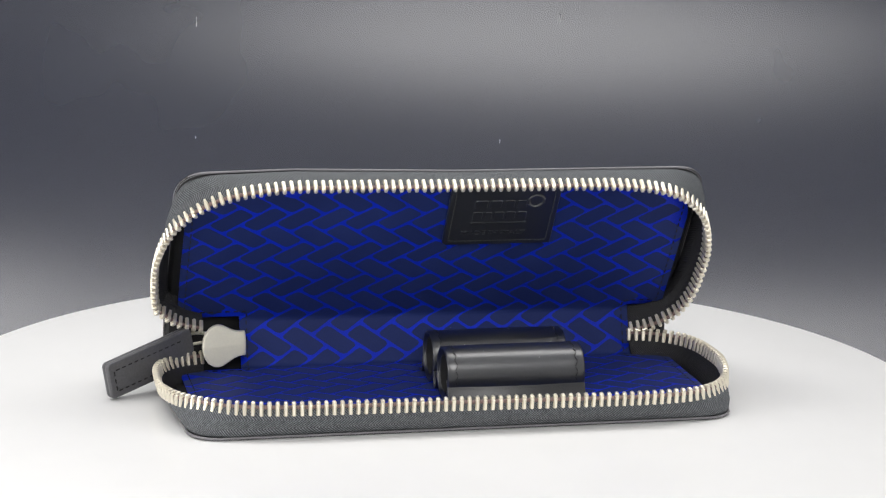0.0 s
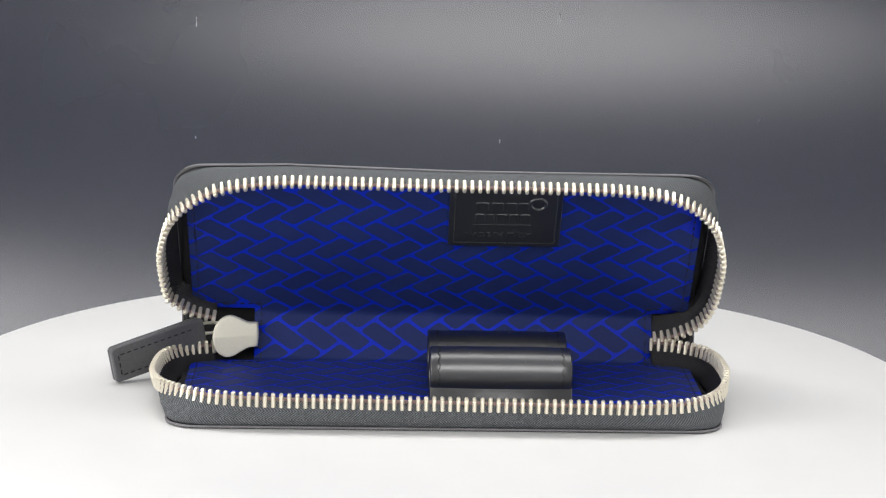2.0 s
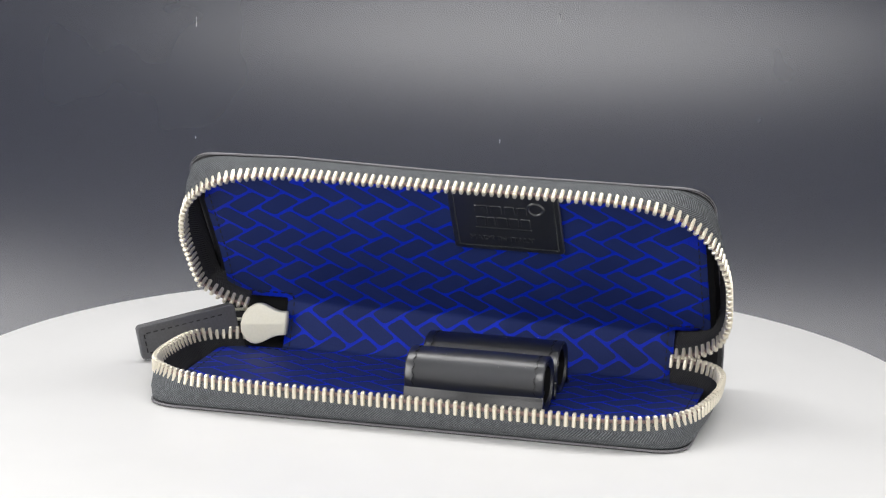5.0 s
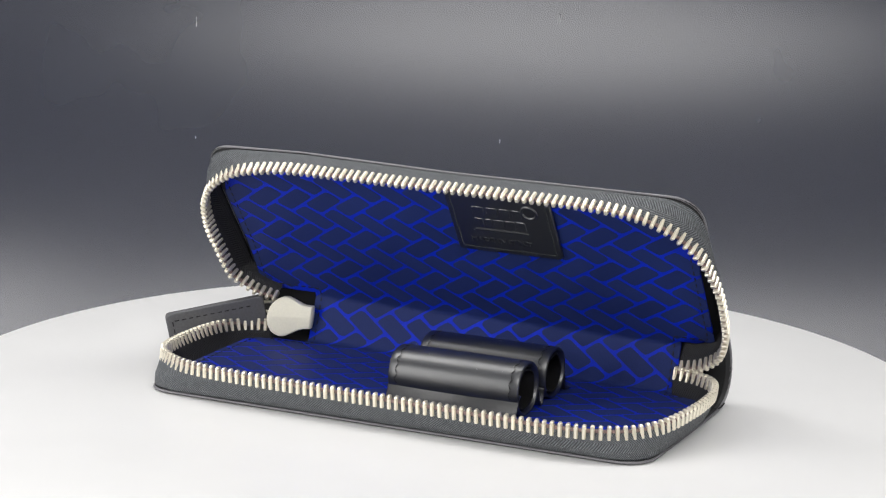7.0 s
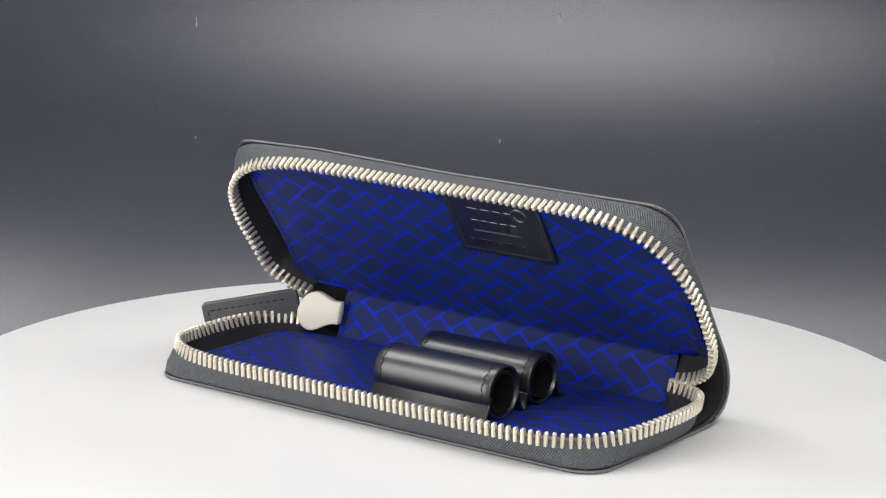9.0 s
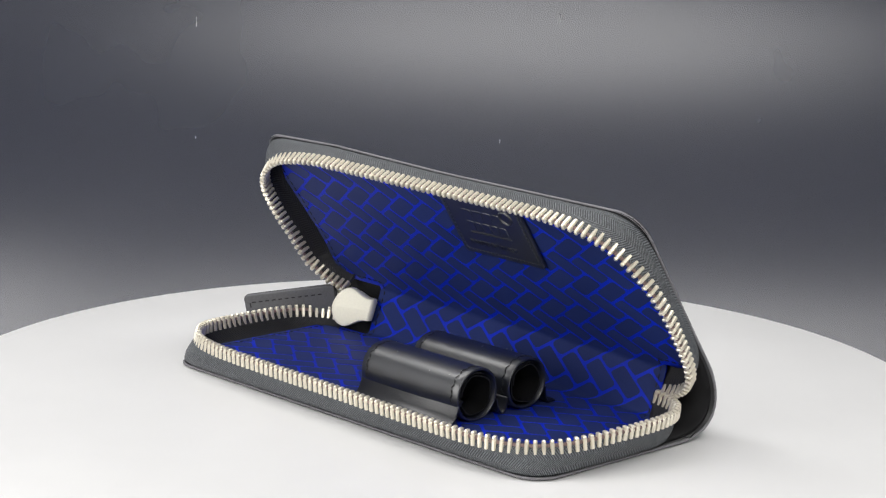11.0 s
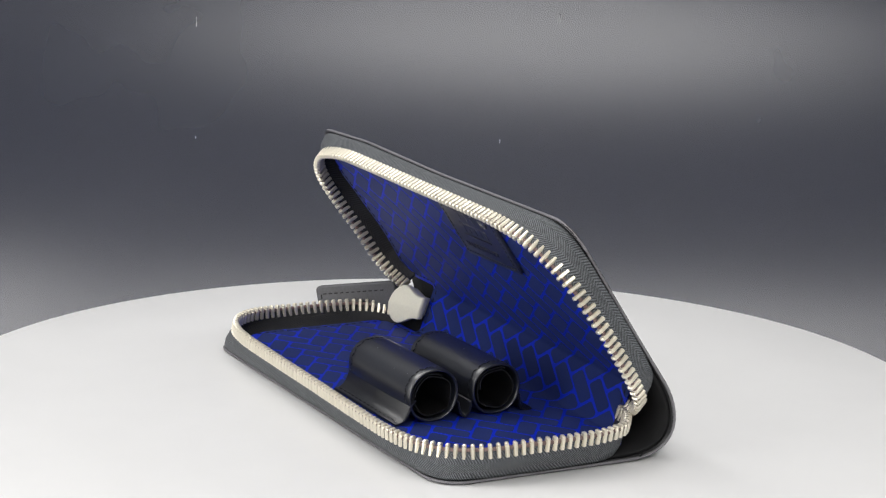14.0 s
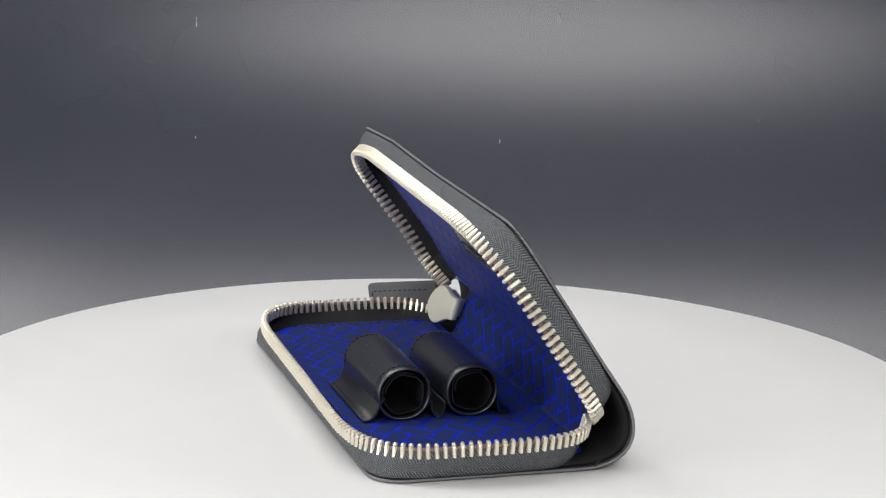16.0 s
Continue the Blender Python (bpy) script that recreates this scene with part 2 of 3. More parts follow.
def bend(a, c, b, n):
    """A round corner from a to b about the corner c."""
    return [tuple((1 - t) ** 2 * a[k] + 2 * t * (1 - t) * c[k] + t * t * b[k] for k in (0, 1)) for t in (i / n for i in range(n + 1))]


def toward(a, b, d):
    l = math.dist(a, b)
    return a[0] + (b[0] - a[0]) * d / l, a[1] + (b[1] - a[1]) * d / l


# the lining is creased where the floor meets the spine and the spine meets the lid
LIN_BASE = 3.4
CREASE_LOW = (22.3, LIN_BASE)
CREASE_HIGH = (27.26, 17.34)
LIN_END = ((LID_K - LIN_BASE) * LID_N[0] + (38.1 + LID_U) * LID_V[0], (LID_K - LIN_BASE) * LID_N[1] + (38.1 + LID_U) * LID_V[1])
LIN_START = (-38.3, LIN_BASE)
LINING = [LIN_START] + bend(toward(CREASE_LOW, LIN_START, 1.3), CREASE_LOW, toward(CREASE_LOW, CREASE_HIGH, 1.3), 5)
LINING += bend(toward(CREASE_HIGH, CREASE_LOW, 0.9), CREASE_HIGH, toward(CREASE_HIGH, LIN_END, 0.9), 4) + [LIN_END]
LIN_RUN = [0.0]
for p, q in zip(LINING, LINING[1:]):
    LIN_RUN.append(LIN_RUN[-1] + math.dist(p, q))
S_IN = LIN_RUN[-1] - 38.1     # the way along the lining at which the lid's u is nought


def on_lining(x, s, w):
    """The point at x, s along the lining from the lower front edge, w inside the cover's outer face."""
    i = max(0, min(len(LIN_RUN) - 2, int(np.searchsorted(LIN_RUN, s)) - 1))
    a, b = LINING[i], LINING[i + 1]
    l = LIN_RUN[i + 1] - LIN_RUN[i]
    f = (s - LIN_RUN[i]) / l
    way = []
    for k in (i - 1, i, i + 1):
        k = max(0, min(len(LINING) - 2, k))
        m = LIN_RUN[k + 1] - LIN_RUN[k]
        way.append(((LINING[k + 1][0] - LINING[k][0]) / m, (LINING[k + 1][1] - LINING[k][1]) / m))
    if l > 5:
        ty, tz = way[1]
    else:
        ty, tz = (way[1][k] + (way[0][k] * (1 - f) + way[2][k] * f) for k in (0, 1))
    n = math.hypot(ty, tz)
    u = s - S_IN
    w += twist(x, u) - LIN_BASE
    e = reach(x, u)
    return Vector((x, a[0] + (b[0] - a[0]) * f - tz / n * w + ty / n * e, a[1] + (b[1] - a[1]) * f + ty / n * w + tz / n * e)) * MM


def reach(x, u):
    """The lid stretches a little further at its end by the slider."""
    return 1.8 * max(0.0, (5 - x) / 80) * min(1.0, max(0.0, (u - 5) / 30))


def twist(x, u):
    """The lid stands a little askew: its end by the free zip stop leans further in."""
    f = min(1.0, max(0.0, (u + 26) / 24))
    curl = min(1.0, max(0.0, (-x - 45) / 35)) * min(1.0, max(0.0, (u - 2) / 28))
    return (0.3 if x > 0 else 1.2) * x / 80 * f * f * (3 - 2 * f) + 2.2 * curl


def in_shell(lid, x, u, w):
    """A point of the lower tray or of the lid: u to its front edge, w inside its outer face."""
    if not lid:
        return Vector((x, -u, w)) * MM
    k, v = LID_K - w - twist(x, u), u + LID_U + reach(x, u) * max(0.0, 1 - w / 8)
    return Vector((x, k * LID_N[0] + v * LID_V[0], k * LID_N[1] + v * LID_V[1])) * MM


def sheet(bm, s0, s1, half, w0, w1, rc0=0.0, rc1=0.0, shift=0.0, columns=20, on=on_sheet):
    """A sheet on the folded profile, rounded at its two ends."""
    st = [s0 + (s1 - s0) * k / 60 for k in range(61)]
    for rc, s, sg in ((rc0, s0, 1), (rc1, s1, -1)):
        if rc:
            st += [s + sg * rc * (1 - math.cos(radians(90 * k / 10))) for k in range(10)]
    st = sorted(set(round(s, 4) for s in st))

    def hw(s):
        h = half
        for rc, d in ((rc0, s - s0), (rc1, s1 - s)):
            if rc and d < rc:
                h = min(h, half - rc + math.sqrt(max(0, rc * rc - (rc - d) ** 2)))
        return h
    rows = []
    for s in st:
        h = hw(s)
        xs = [shift - h + 2 * h * j / columns for j in range(columns + 1)]
        rows.append([on(x, s, w1) for x in xs] + [on(x, s, w0) for x in xs[::-1]])
    vs = grid(bm, rows, close_v=True)
    for e, flip in ((vs[0], True), (vs[-1], False)):
        n = columns + 1
        for j in range(columns):
            q = (e[j], e[j + 1], e[2 * n - 2 - j], e[2 * n - 1 - j])
            bm.faces.new(q if flip else q[::-1])


# lining: left and right edges, ends of the wings, the narrow part at the spine
LIN_W, TILE_W = 3.75, 3.81
FLOOR0, FLOOR1 = 3.4, 38.3 + 20.6
LID0, LID1 = S_IN - 17.6, S_IN + 35.0
LX0, LX1, SX0, SX1 = -74.6, 75.0, -56.0, 64.2


def clip(poly, axis, limit, keep_low):
    out = []
    for a, b in zip(poly, poly[1:] + poly[:1]):
        ia, ib = (a[axis] <= limit) == keep_low, (b[axis] <= limit) == keep_low
        if ia:
            out.append(a)
        if ia != ib:
            f = (limit - a[axis]) / (b[axis] - a[axis])
            out.append((a[0] + (b[0] - a[0]) * f, a[1] + (b[1] - a[1]) * f))
    return out


def area(poly):
    return abs(sum(a[0] * b[1] - b[0] * a[1] for a, b in zip(poly, poly[1:] + poly[:1]))) / 2


def curved_tile(bm, poly, h0, h1, step=1.0):
    """A tile that follows the bend of the spine: its top in narrow bands, its rim round it."""
    lo, hi = min(p[1] for p in poly), max(p[1] for p in poly)
    cuts = [k * step for k in range(int(lo / step) + 1, int(hi / step) + 1)]
    seen = {}

    def vert(p):
        key = (round(p[0], 3), round(p[1], 3))
        if key not in seen:
            seen[key] = bm.verts.new(on_lining(p[0], p[1], h1))
        return seen[key]
    for a, b in zip([lo - 1] + cuts, cuts + [hi + 1]):
        band = clip(clip(poly, 1, b, True), 1, a, False) if len(poly) > 2 else []
        vs = list(dict.fromkeys(vert(p) for p in band))
        if len(vs) > 2:
            bm.faces.new(vs).smooth = True
    rim = []
    for a, b in zip(poly, poly[1:] + poly[:1]):
        inner = sorted((abs((c - a[1]) / (b[1] - a[1])) for c in cuts if min(a[1], b[1]) < c < max(a[1], b[1])))
        rim += [a] + [(a[0] + (b[0] - a[0]) * f, a[1] + (b[1] - a[1]) * f) for f in inner]
    up = [bm.verts.new(on_lining(x, t, h1)) for x, t in rim]
    dn = [bm.verts.new(on_lining(x, t, h0)) for x, t in rim]
    for k in range(len(rim)):
        n = (k + 1) % len(rim)
        bm.faces.new((dn[k], dn[n], up[n], up[k]))


def tile_outlines():
    """Herringbone of tiles twice as long as wide, clipped to the lining; in x and s."""
    p, q, gap, long = (4.92, 3.45), (4.88, -3.45), (0.102, 0.062), 2
    ox, os_ = -29.5, S_IN + 20.4
    rng = random.Random(3)
    out = []
    for i in range(-60, 60):
        for j in range(-14, 14):
            a0, b0 = i + long * j, i - long * j
            for a, b, c, d in ((0, 0, long, 1), (long, 1 - long, long + 1, 1)):
                g, h = gap if c - a > 1.5 else gap[::-1]
                pts = []
                for u, v in ((a + g, b + h), (c - g, b + h), (c - g, d - h), (a + g, d - h)):
                    pts.append((u + a0, v + b0))
                # cut corners
                cut = []
                for k in range(4):
                    e, f, h = pts[k - 1], pts[k], pts[(k + 1) % 4]
                    near = [(f[0] + (z[0] - f[0]) * 0.2 / math.dist(z, f), f[1] + (z[1] - f[1]) * 0.2 / math.dist(z, f)) for z in (e, h)]
                    mid = ((near[0][0] + near[1][0] + 2 * f[0]) / 4, (near[0][1] + near[1][1] + 2 * f[1]) / 4)
                    cut += [(z[0] + rng.uniform(-0.02, 0.02), z[1] + rng.uniform(-0.02, 0.02)) for z in (near[0], mid, near[1])]
                poly = [(ox + u * p[0] + v * q[0], os_ + u * p[1] + v * q[1]) for u, v in cut]
                ms = sum(z[1] for z in poly) / len(poly)
                mx = sum(z[0] for z in poly) / len(poly)
                if not FLOOR0 - 4 < ms < LID1 + 4 or abs(mx) > 85:
                    continue
                wing = ms < FLOOR1 or ms > LID0
                x0, x1 = (LX0, LX1) if wing else (SX0, SX1)
                s0, s1 = (FLOOR0, FLOOR1) if ms < FLOOR1 else (LID0, LID1)
                poly = clip(clip(poly, 0, x1, True), 0, x0, False)
                if min(math.hypot(mx - c, ms - d) for c in (LX0 + 15, LX1 - 15) for d in (FLOOR0 + 15, LID1 - 15)) > 13.5 and (mx < LX0 + 15 or mx > LX1 - 15) and (ms < FLOOR0 + 15 or ms > LID1 - 15):
                    continue
                if (mx < LX0 + 4 or mx > LX1 - 4) and (FLOOR1 - 5 < ms < LID0 + 5):
                    continue
                poly = clip(clip(poly, 1, LID1, True), 1, FLOOR0, False) if poly else poly
                if poly and wing and (min(z[0] for z in poly) < SX0 or max(z[0] for z in poly) > SX1):
                    poly = clip(clip(poly, 1, s1, True), 1, s0, False)
                if len(poly) > 2 and area(poly) > 1.5:
                    out.append((ms, poly))
    return out


TEETH_RIGHT = [(0, 39.6, 0, 38.0), (30, 39.7, 30, 38.0), (53, 39.2, 56, 38.0), (67.5, 35.6, 70.8, 37.4), (77.3, 26.5, 77.2, 31.8), (81.6, 13, 78.2, 16), (81.9, 0, 78.2, 0),
               (80.8, -9, 77.5, -9), (77.5, -16.5, 75.2, -14), (71, -21.5, 70, -16.5), (63.5, -23.6, 64.5, -18.0)]
TEETH_LEFT_LOWER = [(-79.5, -14.5, -74.5, -13), (-74.5, -19, -71, -16), (-67.5, -21.3, -67, -18)]
TEETH_LEFT_LID = [(-79.5, -11, -74.5, -10), (-74.5, -15, -71, -13), (-67.5, -17.3, -67, -15)]


def tooth_mesh():
    """One metal tooth: a clamp over the tape's edge with a rounded head."""
    bm = bmesh.new()
    rings = [(-2.35, 0.5, 0.9), (-2.2, 0.6, 1.02), (0.55, 0.6, 1.02), (0.78, 0.5, 0.84), (1.0, 0.58, 0.96), (1.35, 0.54, 0.9), (1.65, 0.32, 0.5)]
    rows = []
    for z, a, b in rings:
        rows.append([(x * a * MM, y * b * MM, z * MM) for x, y in ((-1, -0.55), (-0.55, -1), (0.55, -1), (1, -0.55), (1, 0.55), (0.55, 1), (-0.55, 1), (-1, 0.55))])
    vs = grid(bm, rows, close_v=True)
    bm.faces.new(vs[-1])
    bm.faces.new(vs[0][::-1])
    for f in bm.faces:
        f.smooth = False
    bm.normal_update()
    me = bpy.data.meshes.new("zip_tooth")
    bm.to_mesh(me)
    bm.free()
    me.materials.append(NICKEL)
    return me


def zip_half(case, lid, tooth):
    left = TEETH_LEFT_LID if lid else TEETH_LEFT_LOWER
    path = [(-a * (1.008 if lid else 1.016), b, -c, d) for a, b, c, d in TEETH_RIGHT[1:8]][::-1]
    path = left[::-1] + path + TEETH_RIGHT
    pts = spline(path, 10)
    upper, lower = [], []
    for a, b, c, d in pts:
        f = min(1.0, max(0.0, (b - 12) / 20))
        w = 8.5 + 0.8 * min(1.0, max(0.0, a / 60)) if lid else 8.7 - 0.5 * f * a / 80 + (1 - f) * (1.1 if a > 0 else -0.7)
        upper.append(in_shell(lid, a, b if lid else b + 0.8 * f + 1.2 * f * a / 80, w))
        lower.append(in_shell(lid, c, d if lid else d + 0.6 * f, 0.8))
    inward = (in_shell(lid, 0, 0, 1) - in_shell(lid, 0, 0, 0)).normalized()
    run = [0.0]
    for p, q in zip(upper, upper[1:]):
        run.append(run[-1] + (q - p).length)
    rows, uvs = [], []
    for i, (hi, lo) in enumerate(zip(upper, lower)):
        d = (upper[min(i + 1, len(upper) - 1)] - upper[max(i - 1, 0)]).normalized()
        out = d.cross(inward).normalized() * MM
        if out.dot(hi - in_shell(lid, 0, 5, 8)) < 0:
            out = -out
        side, tex = [], []
        for f, bulge in ((0, -0.35), (0.1, 0.5), (0.35, 1.0), (0.7, 0.6), (1, 0.35)):
            side.append(lo.lerp(hi, f) + out * bulge)
            tex.append((run[i], f * 0.0072))
        for f, bulge in ((1, -0.35), (0.7, -0.1), (0.35, 0.25), (0.12, -0.3)):
            side.append(lo.lerp(hi, f) + out * bulge)
            tex.append((run[i], f * 0.0072))
        rows.append(side)
        uvs.append(tex)
    bm = bmesh.new()
    vs = grid(bm, rows, close_v=True, uvs=[u + [u[0]] for u in uvs])
    bm.faces.new(vs[0])
    bm.faces.new(vs[-1][::-1])
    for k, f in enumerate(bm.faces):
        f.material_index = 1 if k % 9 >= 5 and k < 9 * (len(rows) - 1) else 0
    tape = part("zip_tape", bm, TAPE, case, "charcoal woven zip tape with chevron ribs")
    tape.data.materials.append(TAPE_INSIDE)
    bm = bmesh.new()
    tube(bm, upper, 0.62 * MM, 6)
    part("cord", bm, CORD, tape, "brownish cord between the zip teeth")
    # teeth at an even pitch
    pitch, s = 0.00222, 0.0006
    while s < run[-1]:
        i = int(np.searchsorted(run, s)) - 1
        i = max(0, min(len(run) - 2, i))
        f = (s - run[i]) / (run[i + 1] - run[i])
        d = (upper[i + 1] - upper[i]).normalized()
        up = (upper[i].lerp(upper[i + 1], f) - lower[i].lerp(lower[i + 1], f)).normalized()
        up = (up * 0.45 + inward * 0.55).normalized()
        up = (up - d * up.dot(d)).normalized()
        side = up.cross(d)
        m = Matrix((d, side, up)).transposed().to_4x4()
        m.translation = upper[i].lerp(upper[i + 1], f)
        ob = new("zip_tooth", tooth)
        ob.parent = tape
        ob.matrix_basis = m @ pose(0, 0, 0, random.uniform(-1.2, 1.2), random.uniform(-1.5, 1.5), random.uniform(-1.5, 1.5))
        s += pitch
    return tape


def stitches(bm, pts, place, length=1.5, gap=1.1, width=0.28, height=0.22, zig=0.0):
    """Short raised dashes along a 2D line; place(a, b, h) gives the 3D point."""
    seg = [math.dist(a, b) for a, b in zip(pts, pts[1:])]
    total, s, n = sum(seg), gap / 2, 0
    while s + length < total:
        ends = []
        for t in (s, s + length):
            k = 0
            while t > seg[k] and k < len(seg) - 1:
                t -= seg[k]
                k += 1
            f = t / seg[k]
            ends.append((pts[k][0] + (pts[k + 1][0] - pts[k][0]) * f, pts[k][1] + (pts[k + 1][1] - pts[k][1]) * f))
        (ax, ay), (bx, by) = ends
        l = math.hypot(bx - ax, by - ay) or 1
        nx, ny = -(by - ay) / l, (bx - ax) / l
        sg = zig * (1 if n % 2 else -1)
        ax, ay, bx, by = ax - nx * sg, ay - ny * sg, bx + nx * sg, by + ny * sg
        ring = [(ax + nx * width, ay + ny * width), (bx + nx * width, by + ny * width), (bx - nx * width, by - ny * width), (ax - nx * width, ay - ny * width)]
        lo = [bm.verts.new(place(a, b, -0.05)) for a, b in ring]
        mid = ((ax + bx) / 2, (ay + by) / 2)
        hi = [bm.verts.new(place(a + (mid[0] - a) * 0.25, b + (mid[1] - b) * 0.25, height)) for a, b in ring]
        bm.faces.new(hi)
        for k in range(4):
            bm.faces.new((lo[k], lo[(k + 1) % 4], hi[(k + 1) % 4], hi[k]))
        s += length + gap
        n += 1


def pen_loops(case):
    x0, x1 = -4.2, 36.0

    def full(a, n=2.2):
        # a rounded square rather than a circle
        return (abs(math.cos(a)) ** n + abs(math.sin(a)) ** n) ** (-1 / n)

    def ring(cy, r, squash, inner, name, label):
        bm = bmesh.new()
        rows = []
        for x, ins in ((x0, 0.35), (x0 + 0.4, 0), (x0 + 3, 0), (x0 + 13, -0.12), (x0 + 26, -0.12), (x1 - 3, 0), (x1 - 0.4, 0), (x1, 0.35)):
            row = []
            for k in range(40):
                a = 2 * math.pi * k / 40
                rr = (r - ins) * full(a) + 0.14 * math.sin(2 * a + cy)
                z = 4.0 + r * squash + rr * squash * math.sin(a)
                row.append(Vector((x, cy + rr * math.cos(a), max(z, 3.95))) * MM)
            rows.append(row)
        for x, ins in ((x1 - 0.3, 0.9), (x0 + 0.3, 0.9)):
            row = []
            for k in range(40):
                a = 2 * math.pi * k / 40
                rr = (r - 0.75) * full(a) + 0.14 * math.sin(2 * a + cy)
                row.append(Vector((x, cy + rr * math.cos(a), 4.0 + r * squash + rr * squash * math.sin(a))) * MM)
            rows.append(row)
        grid(bm, rows, close_u=True, close_v=True)
        ob = part(name, bm, LEATHER, case, label)
        # the rolled end of the strip inside
        bm = bmesh.new()
        rows = []
        for x in (x0 + 0.8, x1 - 0.7):
            row = []
            for k in range(46):
                a = 2 * math.pi * k / 34 + 1.1
                rr = (r - 1.0) * full(a) - 0.022 * k - 0.42 * abs(math.sin(2.5 * a + 0.4 * cy)) ** 1.5
                row.append((x, rr, a))
            rows.append([Vector((x, cy + rr * math.cos(a), 4.0 + r * squash + rr * squash * math.sin(a))) * MM for x, rr, a in row]
                        + [Vector((x, cy + (rr - 0.35) * math.cos(a), 4.0 + r * squash + (rr - 0.35) * squash * math.sin(a))) * MM for x, rr, a in row[::-1]])
        vs = grid(bm, rows, close_v=True)
        n = len(vs[0])
        for e in vs:
            for j in range(n // 2 - 1):
                bm.faces.new((e[j], e[j + 1], e[n - 2 - j], e[n - 1 - j]))
        part("inner_roll", bm, FELT, ob, "dull dark lining curled inside the loop")
        bm = bmesh.new()
        for xs in (x0 + 2.6, x1 - 2.6):
            place = lambda a, b, h: Vector((a, cy + (r * full(b / r) + h + 0.1) * math.cos(b / r), 4.0 + r * squash + (r * full(b / r) + h + 0.1) * squash * math.sin(b / r))) * MM
            stitches(bm, [(xs, r * radians(-20)), (xs, r * radians(205))], place, 1.2, 0.3, 0.11, 0.14, 0.32)
        part("stitching", bm, THREAD, ob, "dark zigzag stitching", kind="stuff")
        return ob
    ring(-19.2, 7.6, 0.97, True, "pen_loop", "smooth black leather pen loop sewn to the lining")
    ring(0.3, 7.45, 0.97, True, "pen_loop", "smooth black leather pen loop sewn to the lining")
    # strip: front flap, dip between the loops, tail behind
    for pts, label in ((((-31.0, 4.0), (-29.8, 4.1), (-28.4, 4.7), (-27.2, 5.9), (-26.4, 7.5), (-25.7, 9.2), (-24.6, 10.4)), "flat sewn edge of the leather loop strip"),
                       (((-11.9, 8.6), (-11.4, 6.4), (-10.5, 4.7), (-9.5, 4.0), (-8.4, 4.7), (-7.6, 6.4), (-7.3, 8.6)), "leather strip dipping between the loops"),
                       (((7.3, 9.0), (7.5, 6.2), (8.4, 4.4), (10.0, 4.0), (11.6, 4.0)), "sewn tail of the leather loop strip")):
        sp = [tuple(p) for p in spline(pts, 6)]
        bm = bmesh.new()
        rows = []
        for x in (x0, x0 + 0.3, x1 - 0.3, x1):
            th = 0.7 if x0 < x < x1 else 0.45
            up, lo = [], []
            for i, (y, z) in enumerate(sp):
                a, b = sp[max(i - 1, 0)], sp[min(i + 1, len(sp) - 1)]
                l = math.hypot(b[0] - a[0], b[1] - a[1])
                ny, nz = -(b[1] - a[1]) / l, (b[0] - a[0]) / l
                up.append(Vector((x, y + ny * th, z + nz * th)) * MM)
                lo.append(Vector((x, y, z)) * MM)
            rows.append(up + lo[::-1])
        vs = grid(bm, rows, close_v=True)
        n = len(vs[0])
        for e in (vs[0], vs[-1]):
            for j in range(n // 2 - 1):
                bm.faces.new((e[j], e[j + 1], e[n - 2 - j], e[n - 1 - j]))
        flap = part("loop_strip", bm, GRAINED, case, label)
        if pts[0][0] < -20:
            bm = bmesh.new()
            stitches(bm, [(x0 + 1.2, -29.9), (x1 - 1.2, -29.9)], lambda a, b, h: Vector((a, b, 4.75 + h)) * MM, 1.4, 1.2, 0.2, 0.15)
            part("stitching", bm, THREAD, flap, "dark stitching", kind="stuff")


def text_mesh(words, size):
    """Flat letters of the built-in font as a bmesh, in millimetres, from the left at the baseline."""
    cu = bpy.data.curves.new("words", "FONT")
    cu.body, cu.size, cu.extrude, cu.offset, cu.resolution_u = words, size, 0.14, 0.0, 2
    tmp = new("words", cu)
    me = bpy.data.meshes.new_from_object(tmp.evaluated_get(bpy.context.evaluated_depsgraph_get()))
    bpy.data.objects.remove(tmp)
    bpy.data.curves.remove(cu)
    bm = bmesh.new()
    bm.from_mesh(me)
    bpy.data.meshes.remove(me)
    return bm


